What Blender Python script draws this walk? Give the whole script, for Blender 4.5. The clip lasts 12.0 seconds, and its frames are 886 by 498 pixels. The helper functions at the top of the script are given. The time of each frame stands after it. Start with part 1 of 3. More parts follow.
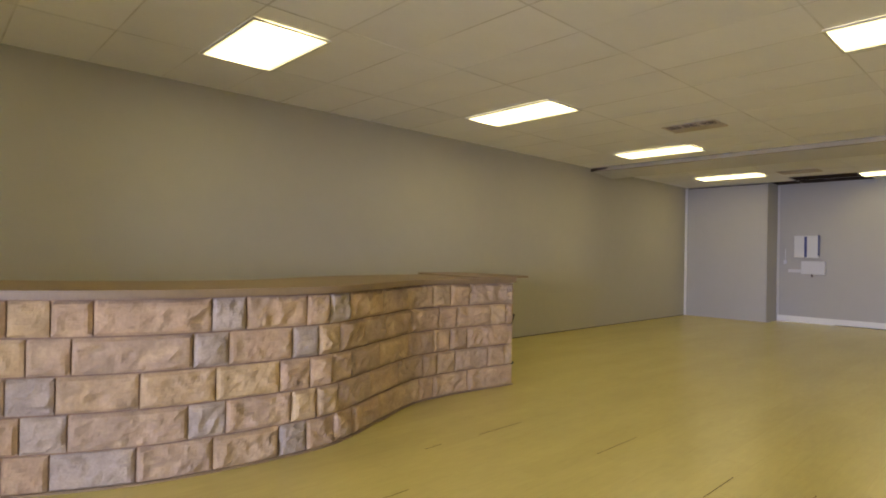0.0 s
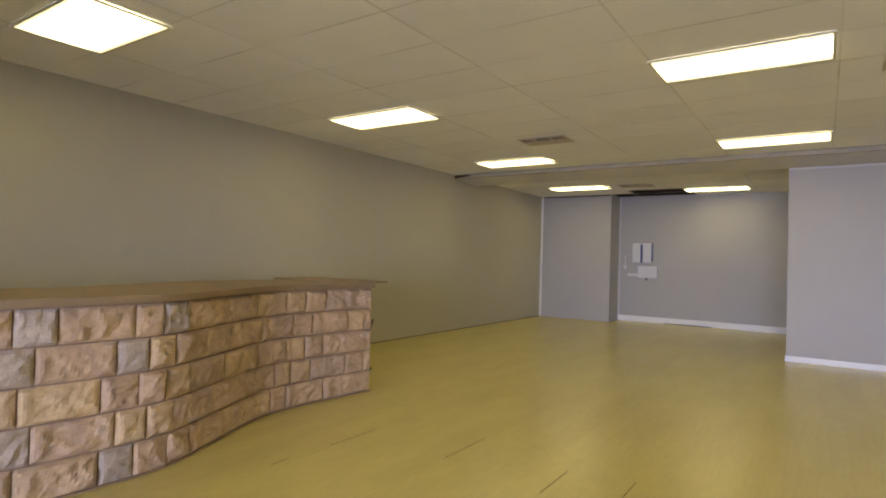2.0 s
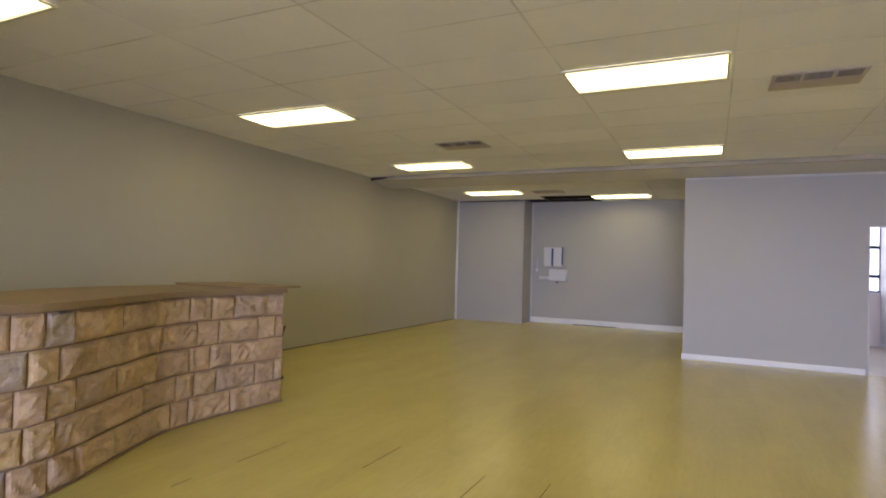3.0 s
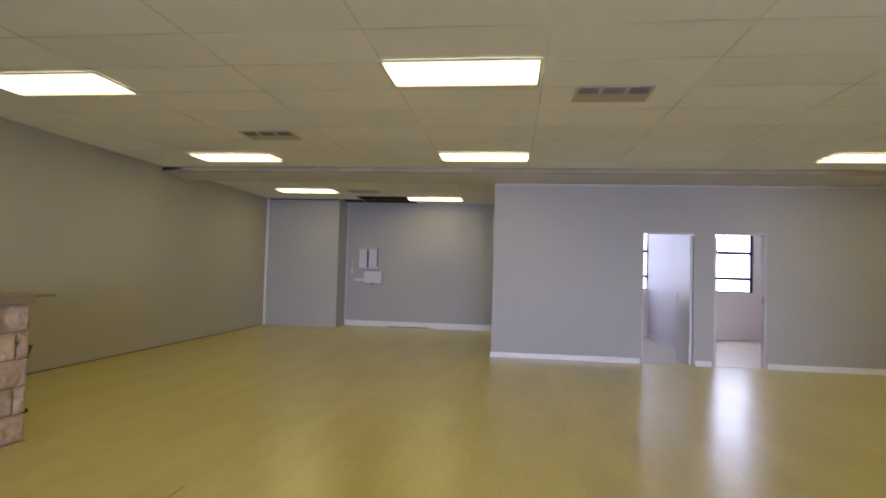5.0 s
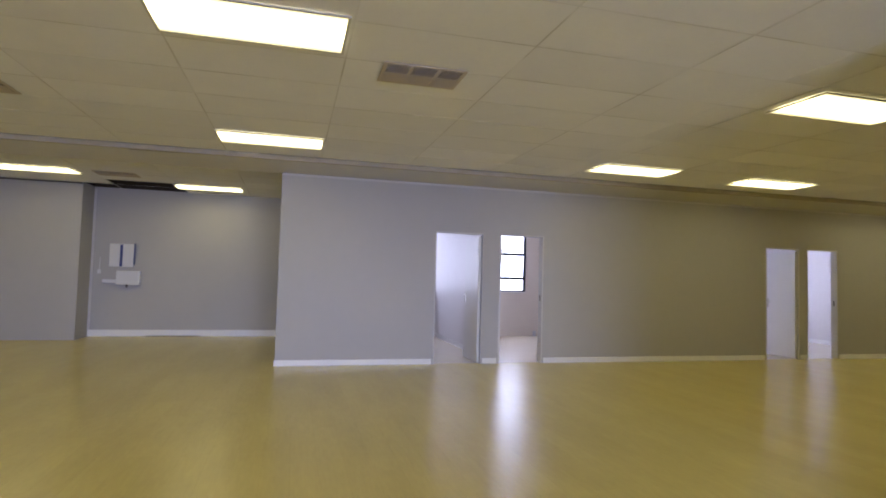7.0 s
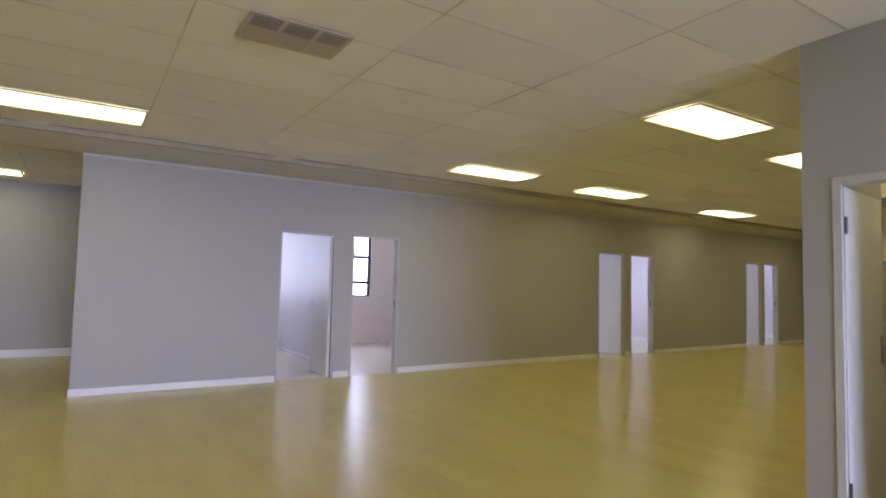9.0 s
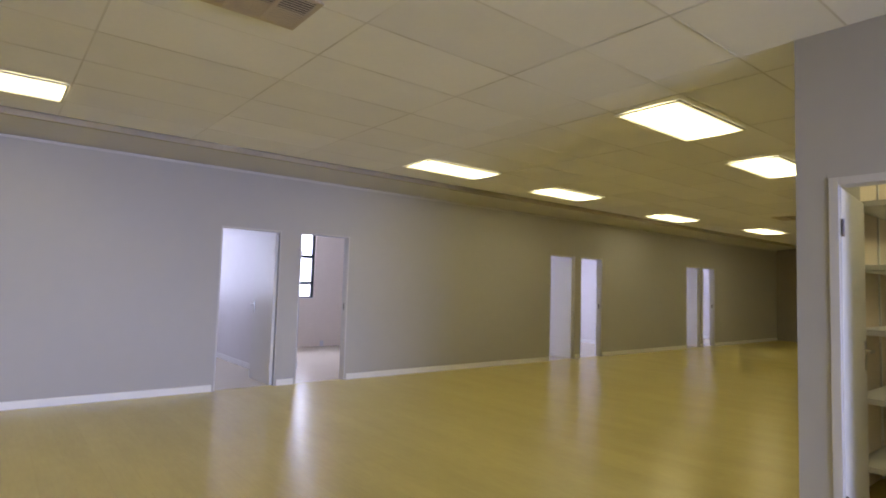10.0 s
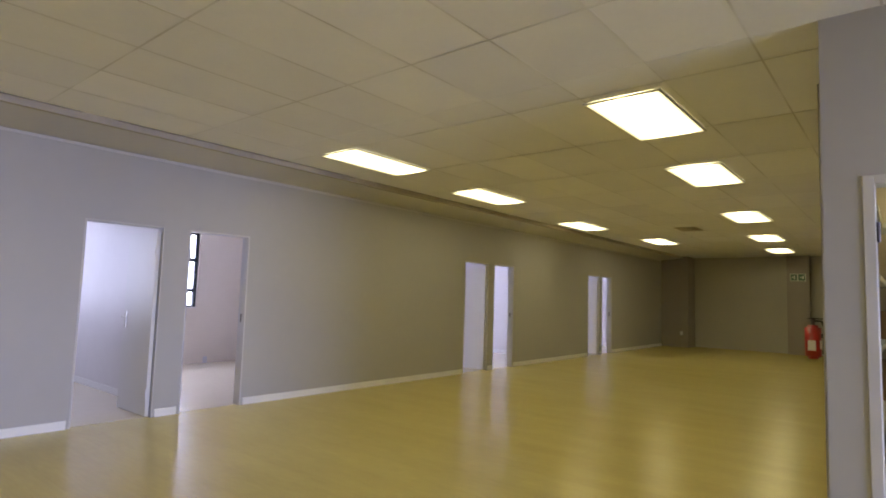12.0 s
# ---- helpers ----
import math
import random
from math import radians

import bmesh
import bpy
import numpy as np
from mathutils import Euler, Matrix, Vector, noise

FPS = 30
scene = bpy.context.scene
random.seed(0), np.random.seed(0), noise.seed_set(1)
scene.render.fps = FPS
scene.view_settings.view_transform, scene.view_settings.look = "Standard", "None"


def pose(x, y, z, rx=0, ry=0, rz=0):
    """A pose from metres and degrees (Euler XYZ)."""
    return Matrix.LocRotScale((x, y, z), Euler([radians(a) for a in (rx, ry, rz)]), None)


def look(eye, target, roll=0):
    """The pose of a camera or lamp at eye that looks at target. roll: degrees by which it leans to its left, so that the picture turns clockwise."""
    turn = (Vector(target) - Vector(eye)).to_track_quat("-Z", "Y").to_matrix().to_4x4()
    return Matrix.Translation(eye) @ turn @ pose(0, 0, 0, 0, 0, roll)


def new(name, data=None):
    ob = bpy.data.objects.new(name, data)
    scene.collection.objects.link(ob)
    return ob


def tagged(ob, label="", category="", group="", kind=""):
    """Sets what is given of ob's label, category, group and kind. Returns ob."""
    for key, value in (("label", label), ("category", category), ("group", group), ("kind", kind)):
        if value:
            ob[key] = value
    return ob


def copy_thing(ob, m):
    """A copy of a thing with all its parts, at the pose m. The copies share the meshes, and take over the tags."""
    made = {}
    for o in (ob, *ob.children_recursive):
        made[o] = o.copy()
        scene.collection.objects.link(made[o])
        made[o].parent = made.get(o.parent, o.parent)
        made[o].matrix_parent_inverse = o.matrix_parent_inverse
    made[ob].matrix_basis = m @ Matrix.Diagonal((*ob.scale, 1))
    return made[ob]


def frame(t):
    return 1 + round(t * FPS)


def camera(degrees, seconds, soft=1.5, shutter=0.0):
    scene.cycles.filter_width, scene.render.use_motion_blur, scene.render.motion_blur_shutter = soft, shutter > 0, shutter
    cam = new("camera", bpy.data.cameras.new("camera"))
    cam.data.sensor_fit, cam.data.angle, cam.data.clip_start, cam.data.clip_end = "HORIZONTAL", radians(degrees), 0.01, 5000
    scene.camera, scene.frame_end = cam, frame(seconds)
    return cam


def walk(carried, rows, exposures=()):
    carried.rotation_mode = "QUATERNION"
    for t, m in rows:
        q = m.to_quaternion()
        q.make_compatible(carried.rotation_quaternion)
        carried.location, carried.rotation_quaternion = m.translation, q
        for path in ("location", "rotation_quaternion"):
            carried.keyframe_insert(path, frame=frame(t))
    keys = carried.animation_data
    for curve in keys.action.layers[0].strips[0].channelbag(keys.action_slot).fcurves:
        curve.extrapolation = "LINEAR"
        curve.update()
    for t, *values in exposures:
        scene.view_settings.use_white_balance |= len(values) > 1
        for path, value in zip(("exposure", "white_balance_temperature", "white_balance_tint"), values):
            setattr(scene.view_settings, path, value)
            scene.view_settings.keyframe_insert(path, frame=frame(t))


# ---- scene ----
cam = camera(76.3, 12.0, soft=1.9)
PATH = [
    (0, (0.277, 0.245, 1.318), (1.64, 1.708, 1.333), 1.1),
    (0.5, (0.303, 0.202, 1.334), (1.739, 1.595, 1.346), 1.4),
    (1, (0.323, 0.177, 1.346), (1.834, 1.487, 1.364), 1.4),
    (1.5, (0.356, 0.159, 1.354), (1.94, 1.38, 1.377), 1.5),
    (2, (0.39, 0.174, 1.352), (2.046, 1.295, 1.385), 1.6),
    (2.5, (0.419, 0.175, 1.357), (2.143, 1.187, 1.399), 1.7),
    (3, (0.441, 0.225, 1.366), (2.245, 1.087, 1.417), 1.7),
    (5, (0.812, 0.314, 1.377), (2.796, 0.558, 1.451), 1.6),
    (5.5, (0.953, 0.367, 1.372), (2.95, 0.426, 1.454), 1.6),
    (6, (1.107, 0.388, 1.38), (3.098, 0.224, 1.468), 1.5),
    (6.5, (1.29, 0.394, 1.371), (3.257, 0.048, 1.465), 1.6),
    (7, (1.459, 0.409, 1.355), (3.391, -0.101, 1.453), 1.6),
    (7.5, (1.605, 0.49, 1.366), (3.479, -0.201, 1.469), 1.6),
    (7.7, (1.691, 0.505, 1.371), (3.536, -0.26, 1.477), 1.5),
    (9.5, (2.484, 0.555, 1.389), (4.108, -0.605, 1.514), 1.5),
    (10, (2.715, 0.53, 1.385), (4.272, -0.719, 1.516), 1.7),
    (10.5, (2.966, 0.449, 1.413), (4.476, -0.854, 1.557), 1.7),
    (11, (3.189, 0.454, 1.395), (4.637, -0.916, 1.556), 1.9),
    (11.5, (3.416, 0.412, 1.379), (4.768, -1.053, 1.544), 2.0),
    (12, (3.671, 0.317, 1.395), (4.939, -1.22, 1.562), 1.8),
]
walk(cam, [(t, look(eye, target, roll)) for t, eye, target, roll in PATH],
     exposures=((0, 0.02, 6850, 14), (1.5, 0, 6780, 14), (3, -0.08, 6550, 14), (5, -0.18, 6300, 14), (7.5, -0.18, 6250, 14), (9.5, -0.06, 6250, 15), (12, 0.0, 6250, 15)))

# ---- world, sun, exposure ----
world = bpy.data.worlds.new("sky")
scene.world = world
world.use_nodes = True
wn = world.node_tree.nodes
sky = wn.new("ShaderNodeTexSky")
sky.sky_type, sky.sun_disc = "NISHITA", False
sky.sun_elevation, sky.sun_rotation = radians(52), radians(-50)
world.node_tree.links.new(sky.outputs[0], wn["Background"].inputs[0])
wn["Background"].inputs[1].default_value = 0.12
sun = new("sun", bpy.data.lights.new("sun", "SUN"))
sun.data.energy, sun.data.angle, sun.data.color = 4.5, radians(0.5), (1, 0.95, 0.88)
sun.matrix_world = look((-24, 20, 40), (0, 0, 0))
PANEL = 8.4          # strength of the ceiling panels
DAY = 1.0            # factor on the window lamps


def window_lamp(place, target, width, height, watts, colour):
    lamp = new("window_light", bpy.data.lights.new("window_light", "AREA"))
    lamp.data.shape, lamp.data.size, lamp.data.size_y = "RECTANGLE", width, height
    lamp.data.energy, lamp.data.color = watts * DAY, colour
    lamp.matrix_world = look(place, target)
    return lamp


# ---- materials ----
def material(name, colour, rough=0.6, metal=0.0, spec=0.5, vary=0.0, scale=3.0, bump=0.0, bump_scale=60.0, stain=0.0, glow=0.0, glow_colour=None,
             island=0.0, per_object=0.0, stretch=(1, 1, 1)):
    m = bpy.data.materials.new(name)
    m.use_nodes = True
    n, l = m.node_tree.nodes, m.node_tree.links
    b = n["Principled BSDF"]
    b.inputs["Roughness"].default_value, b.inputs["Metallic"].default_value = rough, metal
    b.inputs["Specular IOR Level"].default_value = spec
    mp = n.new("ShaderNodeMapping")
    geo = n.new("ShaderNodeNewGeometry")
    l.new(geo.outputs["Position"], mp.inputs[0])
    mp.inputs["Scale"].default_value = stretch
    base = n.new("ShaderNodeRGB")
    base.outputs[0].default_value = (*colour, 1)
    out = base.outputs[0]

    def shade(fac, amount):
        nonlocal out
        hsv = n.new("ShaderNodeHueSaturation")
        mr = n.new("ShaderNodeMapRange")
        mr.inputs["To Min"].default_value, mr.inputs["To Max"].default_value = 1 - amount, 1 + amount
        l.new(fac, mr.inputs["Value"])
        l.new(mr.outputs[0], hsv.inputs["Value"])
        l.new(out, hsv.inputs["Color"])
        out = hsv.outputs[0]

    if vary:
        for s, a in ((scale, vary), (scale * 9, vary * 0.6)):
            t = n.new("ShaderNodeTexNoise")
            t.inputs["Scale"].default_value, t.inputs["Detail"].default_value = s, 5
            l.new(mp.outputs[0], t.inputs["Vector"])
            shade(t.outputs[0], a * 1.6)
    if island:
        shade(geo.outputs["Random Per Island"], island)
    if per_object:
        info = n.new("ShaderNodeObjectInfo")
        shade(info.outputs["Random"], per_object)
    if stain:
        t = n.new("ShaderNodeTexNoise")
        t.inputs["Scale"].default_value, t.inputs["Detail"].default_value = 0.9, 8
        l.new(geo.outputs["Position"], t.inputs["Vector"])
        mr = n.new("ShaderNodeMapRange")
        mr.inputs["From Min"].default_value, mr.inputs["From Max"].default_value = 0.35, 0.7
        mr.inputs["To Min"].default_value, mr.inputs["To Max"].default_value = rough - stain, rough + stain
        l.new(t.outputs[0], mr.inputs["Value"])
        l.new(mr.outputs[0], b.inputs["Roughness"])
    l.new(out, b.inputs["Base Color"])
    if bump:
        t = n.new("ShaderNodeTexNoise")
        t.inputs["Scale"].default_value, t.inputs["Detail"].default_value = bump_scale, 6
        l.new(mp.outputs[0], t.inputs["Vector"])
        bp = n.new("ShaderNodeBump")
        bp.inputs["Strength"].default_value, bp.inputs["Distance"].default_value = bump, 0.01
        l.new(t.outputs[0], bp.inputs["Height"])
        l.new(bp.outputs[0], b.inputs["Normal"])
    if glow:
        b.inputs["Emission Color"].default_value = (*(glow_colour or colour), 1)
        b.inputs["Emission Strength"].default_value = glow
    return m


def stone_material():
    m = material("sandstone", (0.36, 0.235, 0.15), rough=0.85, spec=0.25, vary=0.22, scale=6, bump=0.5, bump_scale=30)
    n, l = m.node_tree.nodes, m.node_tree.links
    info = n.new("ShaderNodeObjectInfo")
    ramp = n.new("ShaderNodeValToRGB")
    stops = [(0.0, (0.480, 0.335, 0.189)), (0.25, (0.430, 0.301, 0.189)), (0.45, (0.510, 0.369, 0.197)), (0.62, (0.400, 0.281, 0.176)), (0.8, (0.460, 0.320, 0.193)),
             (0.9, (0.420, 0.306, 0.202)), (1.0, (0.390, 0.281, 0.185))]
    els = ramp.color_ramp.elements
    while len(els) < len(stops):
        els.new(0.5)
    for e, (p, c) in zip(els, stops):
        e.position, e.color = p, (*c, 1)
    l.new(info.outputs["Random"], ramp.inputs[0])
    veins = n.new("ShaderNodeTexNoise")
    veins.inputs["Scale"].default_value, veins.inputs["Detail"].default_value = 9, 7
    geo = n.new("ShaderNodeNewGeometry")
    l.new(geo.outputs["Position"], veins.inputs["Vector"])
    mix = n.new("ShaderNodeMixRGB")
    mix.inputs[2].default_value = (0.56, 0.42, 0.25, 1)
    mr = n.new("ShaderNodeMapRange")
    mr.inputs["From Min"].default_value, mr.inputs["From Max"].default_value = 0.52, 0.72
    mr.inputs["To Max"].default_value = 0.6
    l.new(veins.outputs[0], mr.inputs["Value"])
    l.new(mr.outputs[0], mix.inputs[0])
    l.new(ramp.outputs[0], mix.inputs[1])
    first = [k for k in n if k.bl_idname == "ShaderNodeHueSaturation"][0]
    l.new(mix.outputs[0], first.inputs["Color"])
    return m


def floor_material():
    m = material("yellow_vinyl", (0.56, 0.468, 0.15), rough=0.26, spec=0.55, vary=0.07, scale=1.3, bump=0.025, bump_scale=7, stretch=(0.6, 2.2, 1))
    n, l = m.node_tree.nodes, m.node_tree.links
    b = n["Principled BSDF"]
    geo = n.new("ShaderNodeNewGeometry")
    mp = n.new("ShaderNodeMapping")
    l.new(geo.outputs["Position"], mp.inputs[0])
    bricks = n.new("ShaderNodeTexBrick")
    bricks.inputs["Scale"].default_value = 1.0
    bricks.inputs["Brick Width"].default_value, bricks.inputs["Row Height"].default_value = 1.2, 0.19
    bricks.inputs["Mortar Size"].default_value = 0.0008
    bricks.inputs["Color1"].default_value, bricks.inputs["Color2"].default_value = (1, 1, 1, 1), (0.965, 0.96, 0.95, 1)
    bricks.inputs["Mortar"].default_value = (0.86, 0.84, 0.80, 1)
    l.new(mp.outputs[0], bricks.inputs["Vector"])
    grain = n.new("ShaderNodeTexNoise")
    grain.inputs["Scale"].default_value, grain.inputs["Detail"].default_value = 4, 8
    gm = n.new("ShaderNodeMapping")
    gm.inputs["Scale"].default_value = (1.0, 14, 1)
    l.new(geo.outputs["Position"], gm.inputs[0])
    l.new(gm.outputs[0], grain.inputs["Vector"])
    ramp = n.new("ShaderNodeMapRange")
    ramp.inputs["To Min"].default_value, ramp.inputs["To Max"].default_value = 0.94, 1.05
    l.new(grain.outputs[0], ramp.inputs["Value"])
    mul = n.new("ShaderNodeMixRGB")
    mul.blend_type, mul.inputs[0].default_value = "MULTIPLY", 1
    old = b.inputs["Base Color"].links[0].from_socket
    l.new(old, mul.inputs[1])
    l.new(bricks.outputs["Color"], mul.inputs[2])
    mul2 = n.new("ShaderNodeMixRGB")
    mul2.blend_type, mul2.inputs[0].default_value = "MULTIPLY", 1
    l.new(mul.outputs[0], mul2.inputs[1])
    l.new(ramp.outputs[0], mul2.inputs[2])
    l.new(mul2.outputs[0], b.inputs["Base Color"])
    return m


M_FLOOR = floor_material()
M_STONE = stone_material()
M_GREYSTONE = material("grey_sandstone", (0.40, 0.325, 0.25), rough=0.85, spec=0.25, vary=0.22, scale=8, bump=0.55, bump_scale=45)
GREY = {(4, 2.46), (3, 2.36), (1, 2.34), (0, 1.67), (2, 1.46), (3, 2.96), (0, 2.88), (1, 1.53), (4, 3.24)}
M_PALEFLOOR = material("pale_vinyl", (0.66, 0.59, 0.45), rough=0.25, vary=0.04, scale=1.2, bump=0.03, bump_scale=8)
M_WALL = material("grey_wall_paint", (0.425, 0.412, 0.405), rough=0.55, spec=0.35, vary=0.025, scale=0.8, bump=0.06, bump_scale=120)
M_BROWN = material("brown_wall_paint", (0.30, 0.27, 0.24), rough=0.6, spec=0.3, vary=0.03, scale=0.8, bump=0.06, bump_scale=120)
M_BEIGE = material("grey_beige_paint", (0.445, 0.418, 0.335), rough=0.55, spec=0.35, vary=0.03, scale=0.7, bump=0.07, bump_scale=110)
M_LILAC = material("pale_lilac_grey_paint", (0.70, 0.675, 0.68), rough=0.5, spec=0.35, vary=0.03, scale=0.8, bump=0.06, bump_scale=120)
M_OLIVE = material("olive_grey_paint", (0.44, 0.42, 0.37), rough=0.6, spec=0.3, vary=0.03, scale=0.8, bump=0.06, bump_scale=120)
M_CREAM = material("cream_wall_paint", (0.78, 0.70, 0.60), rough=0.6, spec=0.3, vary=0.02, scale=0.8, bump=0.06, bump_scale=120)
M_WHITE = material("white_gloss_paint", (0.80, 0.79, 0.79), rough=0.35, vary=0.02, scale=4, bump=0.03)
M_JAMB = material("pale_grey_gloss", (0.56, 0.545, 0.545), rough=0.4, vary=0.02, scale=4, bump=0.03)
M_DOOR = material("white_door_paint", (0.68, 0.67, 0.66), rough=0.4, vary=0.02, scale=3, bump=0.03, bump_scale=40)
M_TILE = material("ceiling_tile", (0.87, 0.86, 0.86), rough=0.9, spec=0.1, vary=0.025, scale=2.5, bump=0.12, bump_scale=160, island=0.035)
M_GRID = material("ceiling_grid", (0.72, 0.70, 0.675), rough=0.9, spec=0.1, vary=0.2, scale=1.5)
n_, l_ = M_GRID.node_tree.nodes, M_GRID.node_tree.links
geo_, noise_ = n_.new("ShaderNodeNewGeometry"), n_.new("ShaderNodeTexNoise")
noise_.inputs["Scale"].default_value, noise_.inputs["Detail"].default_value = 1.3, 3
l_.new(geo_.outputs["Position"], noise_.inputs["Vector"])
dirt_ = n_.new("ShaderNodeValToRGB")            # joints filled with paint in places, grimy in others
dirt_.color_ramp.elements[0].position, dirt_.color_ramp.elements[0].color = 0.38, (0.63, 0.605, 0.58, 1)
dirt_.color_ramp.elements[1].position, dirt_.color_ramp.elements[1].color = 0.58, (0.83, 0.82, 0.815, 1)
l_.new(noise_.outputs[0], dirt_.inputs[0])
l_.new(dirt_.outputs[0], n_["Principled BSDF"].inputs["Base Color"])
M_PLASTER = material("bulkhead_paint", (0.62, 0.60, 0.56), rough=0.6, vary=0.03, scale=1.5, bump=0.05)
# edge colour darkened to offset the strong daylight on the trim's front
M_EDGE_DIMMED = material("beam_edge_darkened", (0.43, 0.385, 0.31), rough=0.7, vary=0.12, scale=2)
M_PANEL = material("lit_diffuser", (0.9, 0.88, 0.8), rough=0.5, glow=PANEL, glow_colour=(1.0, 0.89, 0.45))
n_, l_ = M_PANEL.node_tree.nodes, M_PANEL.node_tree.links
co_, sep_ = n_.new("ShaderNodeTexCoord"), n_.new("ShaderNodeSeparateXYZ")
l_.new(co_.outputs["Object"], sep_.inputs[0])
mx_ = n_.new("ShaderNodeMath")
mx_.operation = "ABSOLUTE"
l_.new(sep_.outputs[0], mx_.inputs[0])
fall_ = n_.new("ShaderNodeMapRange")           # tubes behind the middle, dimmer rim
fall_.interpolation_type = "SMOOTHSTEP"
fall_.inputs["From Min"].default_value, fall_.inputs["From Max"].default_value = 0.08, 0.29
fall_.inputs["To Min"].default_value, fall_.inputs["To Max"].default_value = PANEL, PANEL * 0.18
l_.new(mx_.outputs[0], fall_.inputs["Value"])
l_.new(fall_.outputs[0], n_["Principled BSDF"].inputs["Emission Strength"])
M_VENT = material("vent_metal", (0.51, 0.43, 0.335), rough=0.45, vary=0.04, scale=10)
M_DARK = material("dark_void", (0.045, 0.034, 0.026), rough=0.9, spec=0.1, vary=0.2, scale=4)
M_JOIST = material("roof_void_timber", (0.09, 0.065, 0.045), rough=0.9, vary=0.2, scale=5)
M_WOOD = material("counter_wood", (0.25, 0.172, 0.092), rough=0.5, vary=0.12, scale=3, stretch=(1, 6, 1), bump=0.08, bump_scale=50)
M_MORTAR = material("mortar", (0.30, 0.205, 0.135), rough=0.95, spec=0.1, vary=0.12, scale=14, bump=0.3)
M_FRAME = material("dark_aluminium", (0.035, 0.05, 0.06), rough=0.4, metal=0.4, vary=0.1, scale=8)
M_STEEL = material("brushed_steel", (0.5, 0.48, 0.45), rough=0.3, metal=1.0, vary=0.05, scale=20)
M_HINGE = material("dark_hinge", (0.12, 0.1, 0.1), rough=0.45, metal=0.8, vary=0.1, scale=30)
M_RED = material("red_enamel", (0.36, 0.015, 0.012), rough=0.3, vary=0.05, scale=10)
M_BLACK = material("black_rubber", (0.02, 0.02, 0.02), rough=0.6, vary=0.1, scale=20)
M_LABEL = material("paper_label", (0.7, 0.66, 0.62), rough=0.7, vary=0.04, scale=20)
M_GREEN = material("dark_green_sign", (0.015, 0.10, 0.05), rough=0.4, vary=0.05, scale=10)
M_SIGNW = material("pale_sign", (0.75, 0.78, 0.70), rough=0.4, vary=0.02, scale=10)
M_ENAMEL = material("white_enamel", (0.62, 0.62, 0.66), rough=0.35, vary=0.02, scale=6)
M_BLUE = material("blue_plastic", (0.05, 0.07, 0.22), rough=0.35, vary=0.05, scale=10)
M_BOX = material("cardboard", (0.24, 0.16, 0.10), rough=0.85, vary=0.08, scale=8)
M_GREYBOX = material("grey_carton", (0.20, 0.19, 0.17), rough=0.8, vary=0.08, scale=8)
M_OUT = material("far_ground", (0.55, 0.52, 0.47), rough=0.9, vary=0.15, scale=0.1)
M_RENDERW = material("far_white_render", (0.85, 0.83, 0.8), rough=0.9, vary=0.05, scale=0.5)
M_ROOF = material("red_roof_sheet", (0.52, 0.36, 0.31), rough=0.7, vary=0.08, scale=1)
M_FARGLASS = material("far_window", (0.08, 0.1, 0.12), rough=0.15, vary=0.1, scale=1)
M_JOINT = material("open_joint", (0.06, 0.04, 0.02), rough=0.95, spec=0.0, vary=0.2, scale=20)
M_GLASS = bpy.data.materials.new("window_glass")
M_GLASS.use_nodes = True
_b = M_GLASS.node_tree.nodes["Principled BSDF"]
_b.inputs["Transmission Weight"].default_value, _b.inputs["Roughness"].default_value, _b.inputs["IOR"].default_value = 1.0, 0.0, 1.45


# ---- mesh helpers ----
def add_box(bm, x0, x1, y0, y1, z0, z1, bevel=0.0):
    r = bmesh.ops.create_cube(bm, size=1)
    bmesh.ops.transform(bm, verts=r["verts"], matrix=Matrix.Translation(((x0 + x1) / 2, (y0 + y1) / 2, (z0 + z1) / 2)) @ Matrix.Diagonal((x1 - x0, y1 - y0, z1 - z0, 1)))
    if bevel:
        edges = list({e for v in r["verts"] for e in v.link_edges})
        bmesh.ops.bevel(bm, geom=edges, offset=bevel, segments=2, affect="EDGES", profile=0.6)
    return bm


def boxes(*dims, bevel=0.0):
    bm = bmesh.new()
    for d in dims:
        add_box(bm, *d, bevel=bevel)
    return bm


def tube(a, b, r0, r1=None, seg=16, bevel=0.0, bm=None):
    bm = bm or bmesh.new()
    a, b = Vector(a), Vector(b)
    d = b - a
    m = Matrix.Translation((a + b) / 2) @ d.to_track_quat("Z", "Y").to_matrix().to_4x4()
    r = bmesh.ops.create_cone(bm, cap_ends=True, segments=seg, radius1=r0, radius2=r0 if r1 is None else r1, depth=d.length, matrix=m)
    if bevel:
        caps = [e for e in {e for v in r["verts"] for e in v.link_edges} if any(len(f.verts) > 4 for f in e.link_faces)]
        bmesh.ops.bevel(bm, geom=caps, offset=bevel, segments=3, affect="EDGES")
    return bm


def part(name, bm, mat, parent=None, label="", smooth=False):
    me = bpy.data.meshes.new(name)
    bm.to_mesh(me)
    bm.free()
    me.materials.append(mat)
    if smooth:
        for p in me.polygons:
            p.use_smooth = True
    ob = new(name, me)
    if parent:
        ob.parent = parent
    if label:
        ob["label"] = label
    return ob


def structure(name, bm, mat, label="", category=""):
    return tagged(part(name, bm, mat), label, category, kind="structure")


def empty(name, label, category, group="", place=(0, 0, 0), kind=""):
    e = new(name)
    e.location = place
    e.empty_display_size = 0.1
    return tagged(e, label, category, group, kind)


# ---- plan ----
XB, XP, XO = -2.5, 9.99, 14.0       # back wall, office partition, outer wall
YL, YP, YF = 5.98, -3.18, -19.6      # long side wall, cupboard wall, far end wall
XS = 4.0                             # side of the store room
ZC, ZB, ZT = 2.93, 2.81, 2.808       # ceiling, beam underside, partition top
HEAD = 2.055                         # door head
T = 0.12

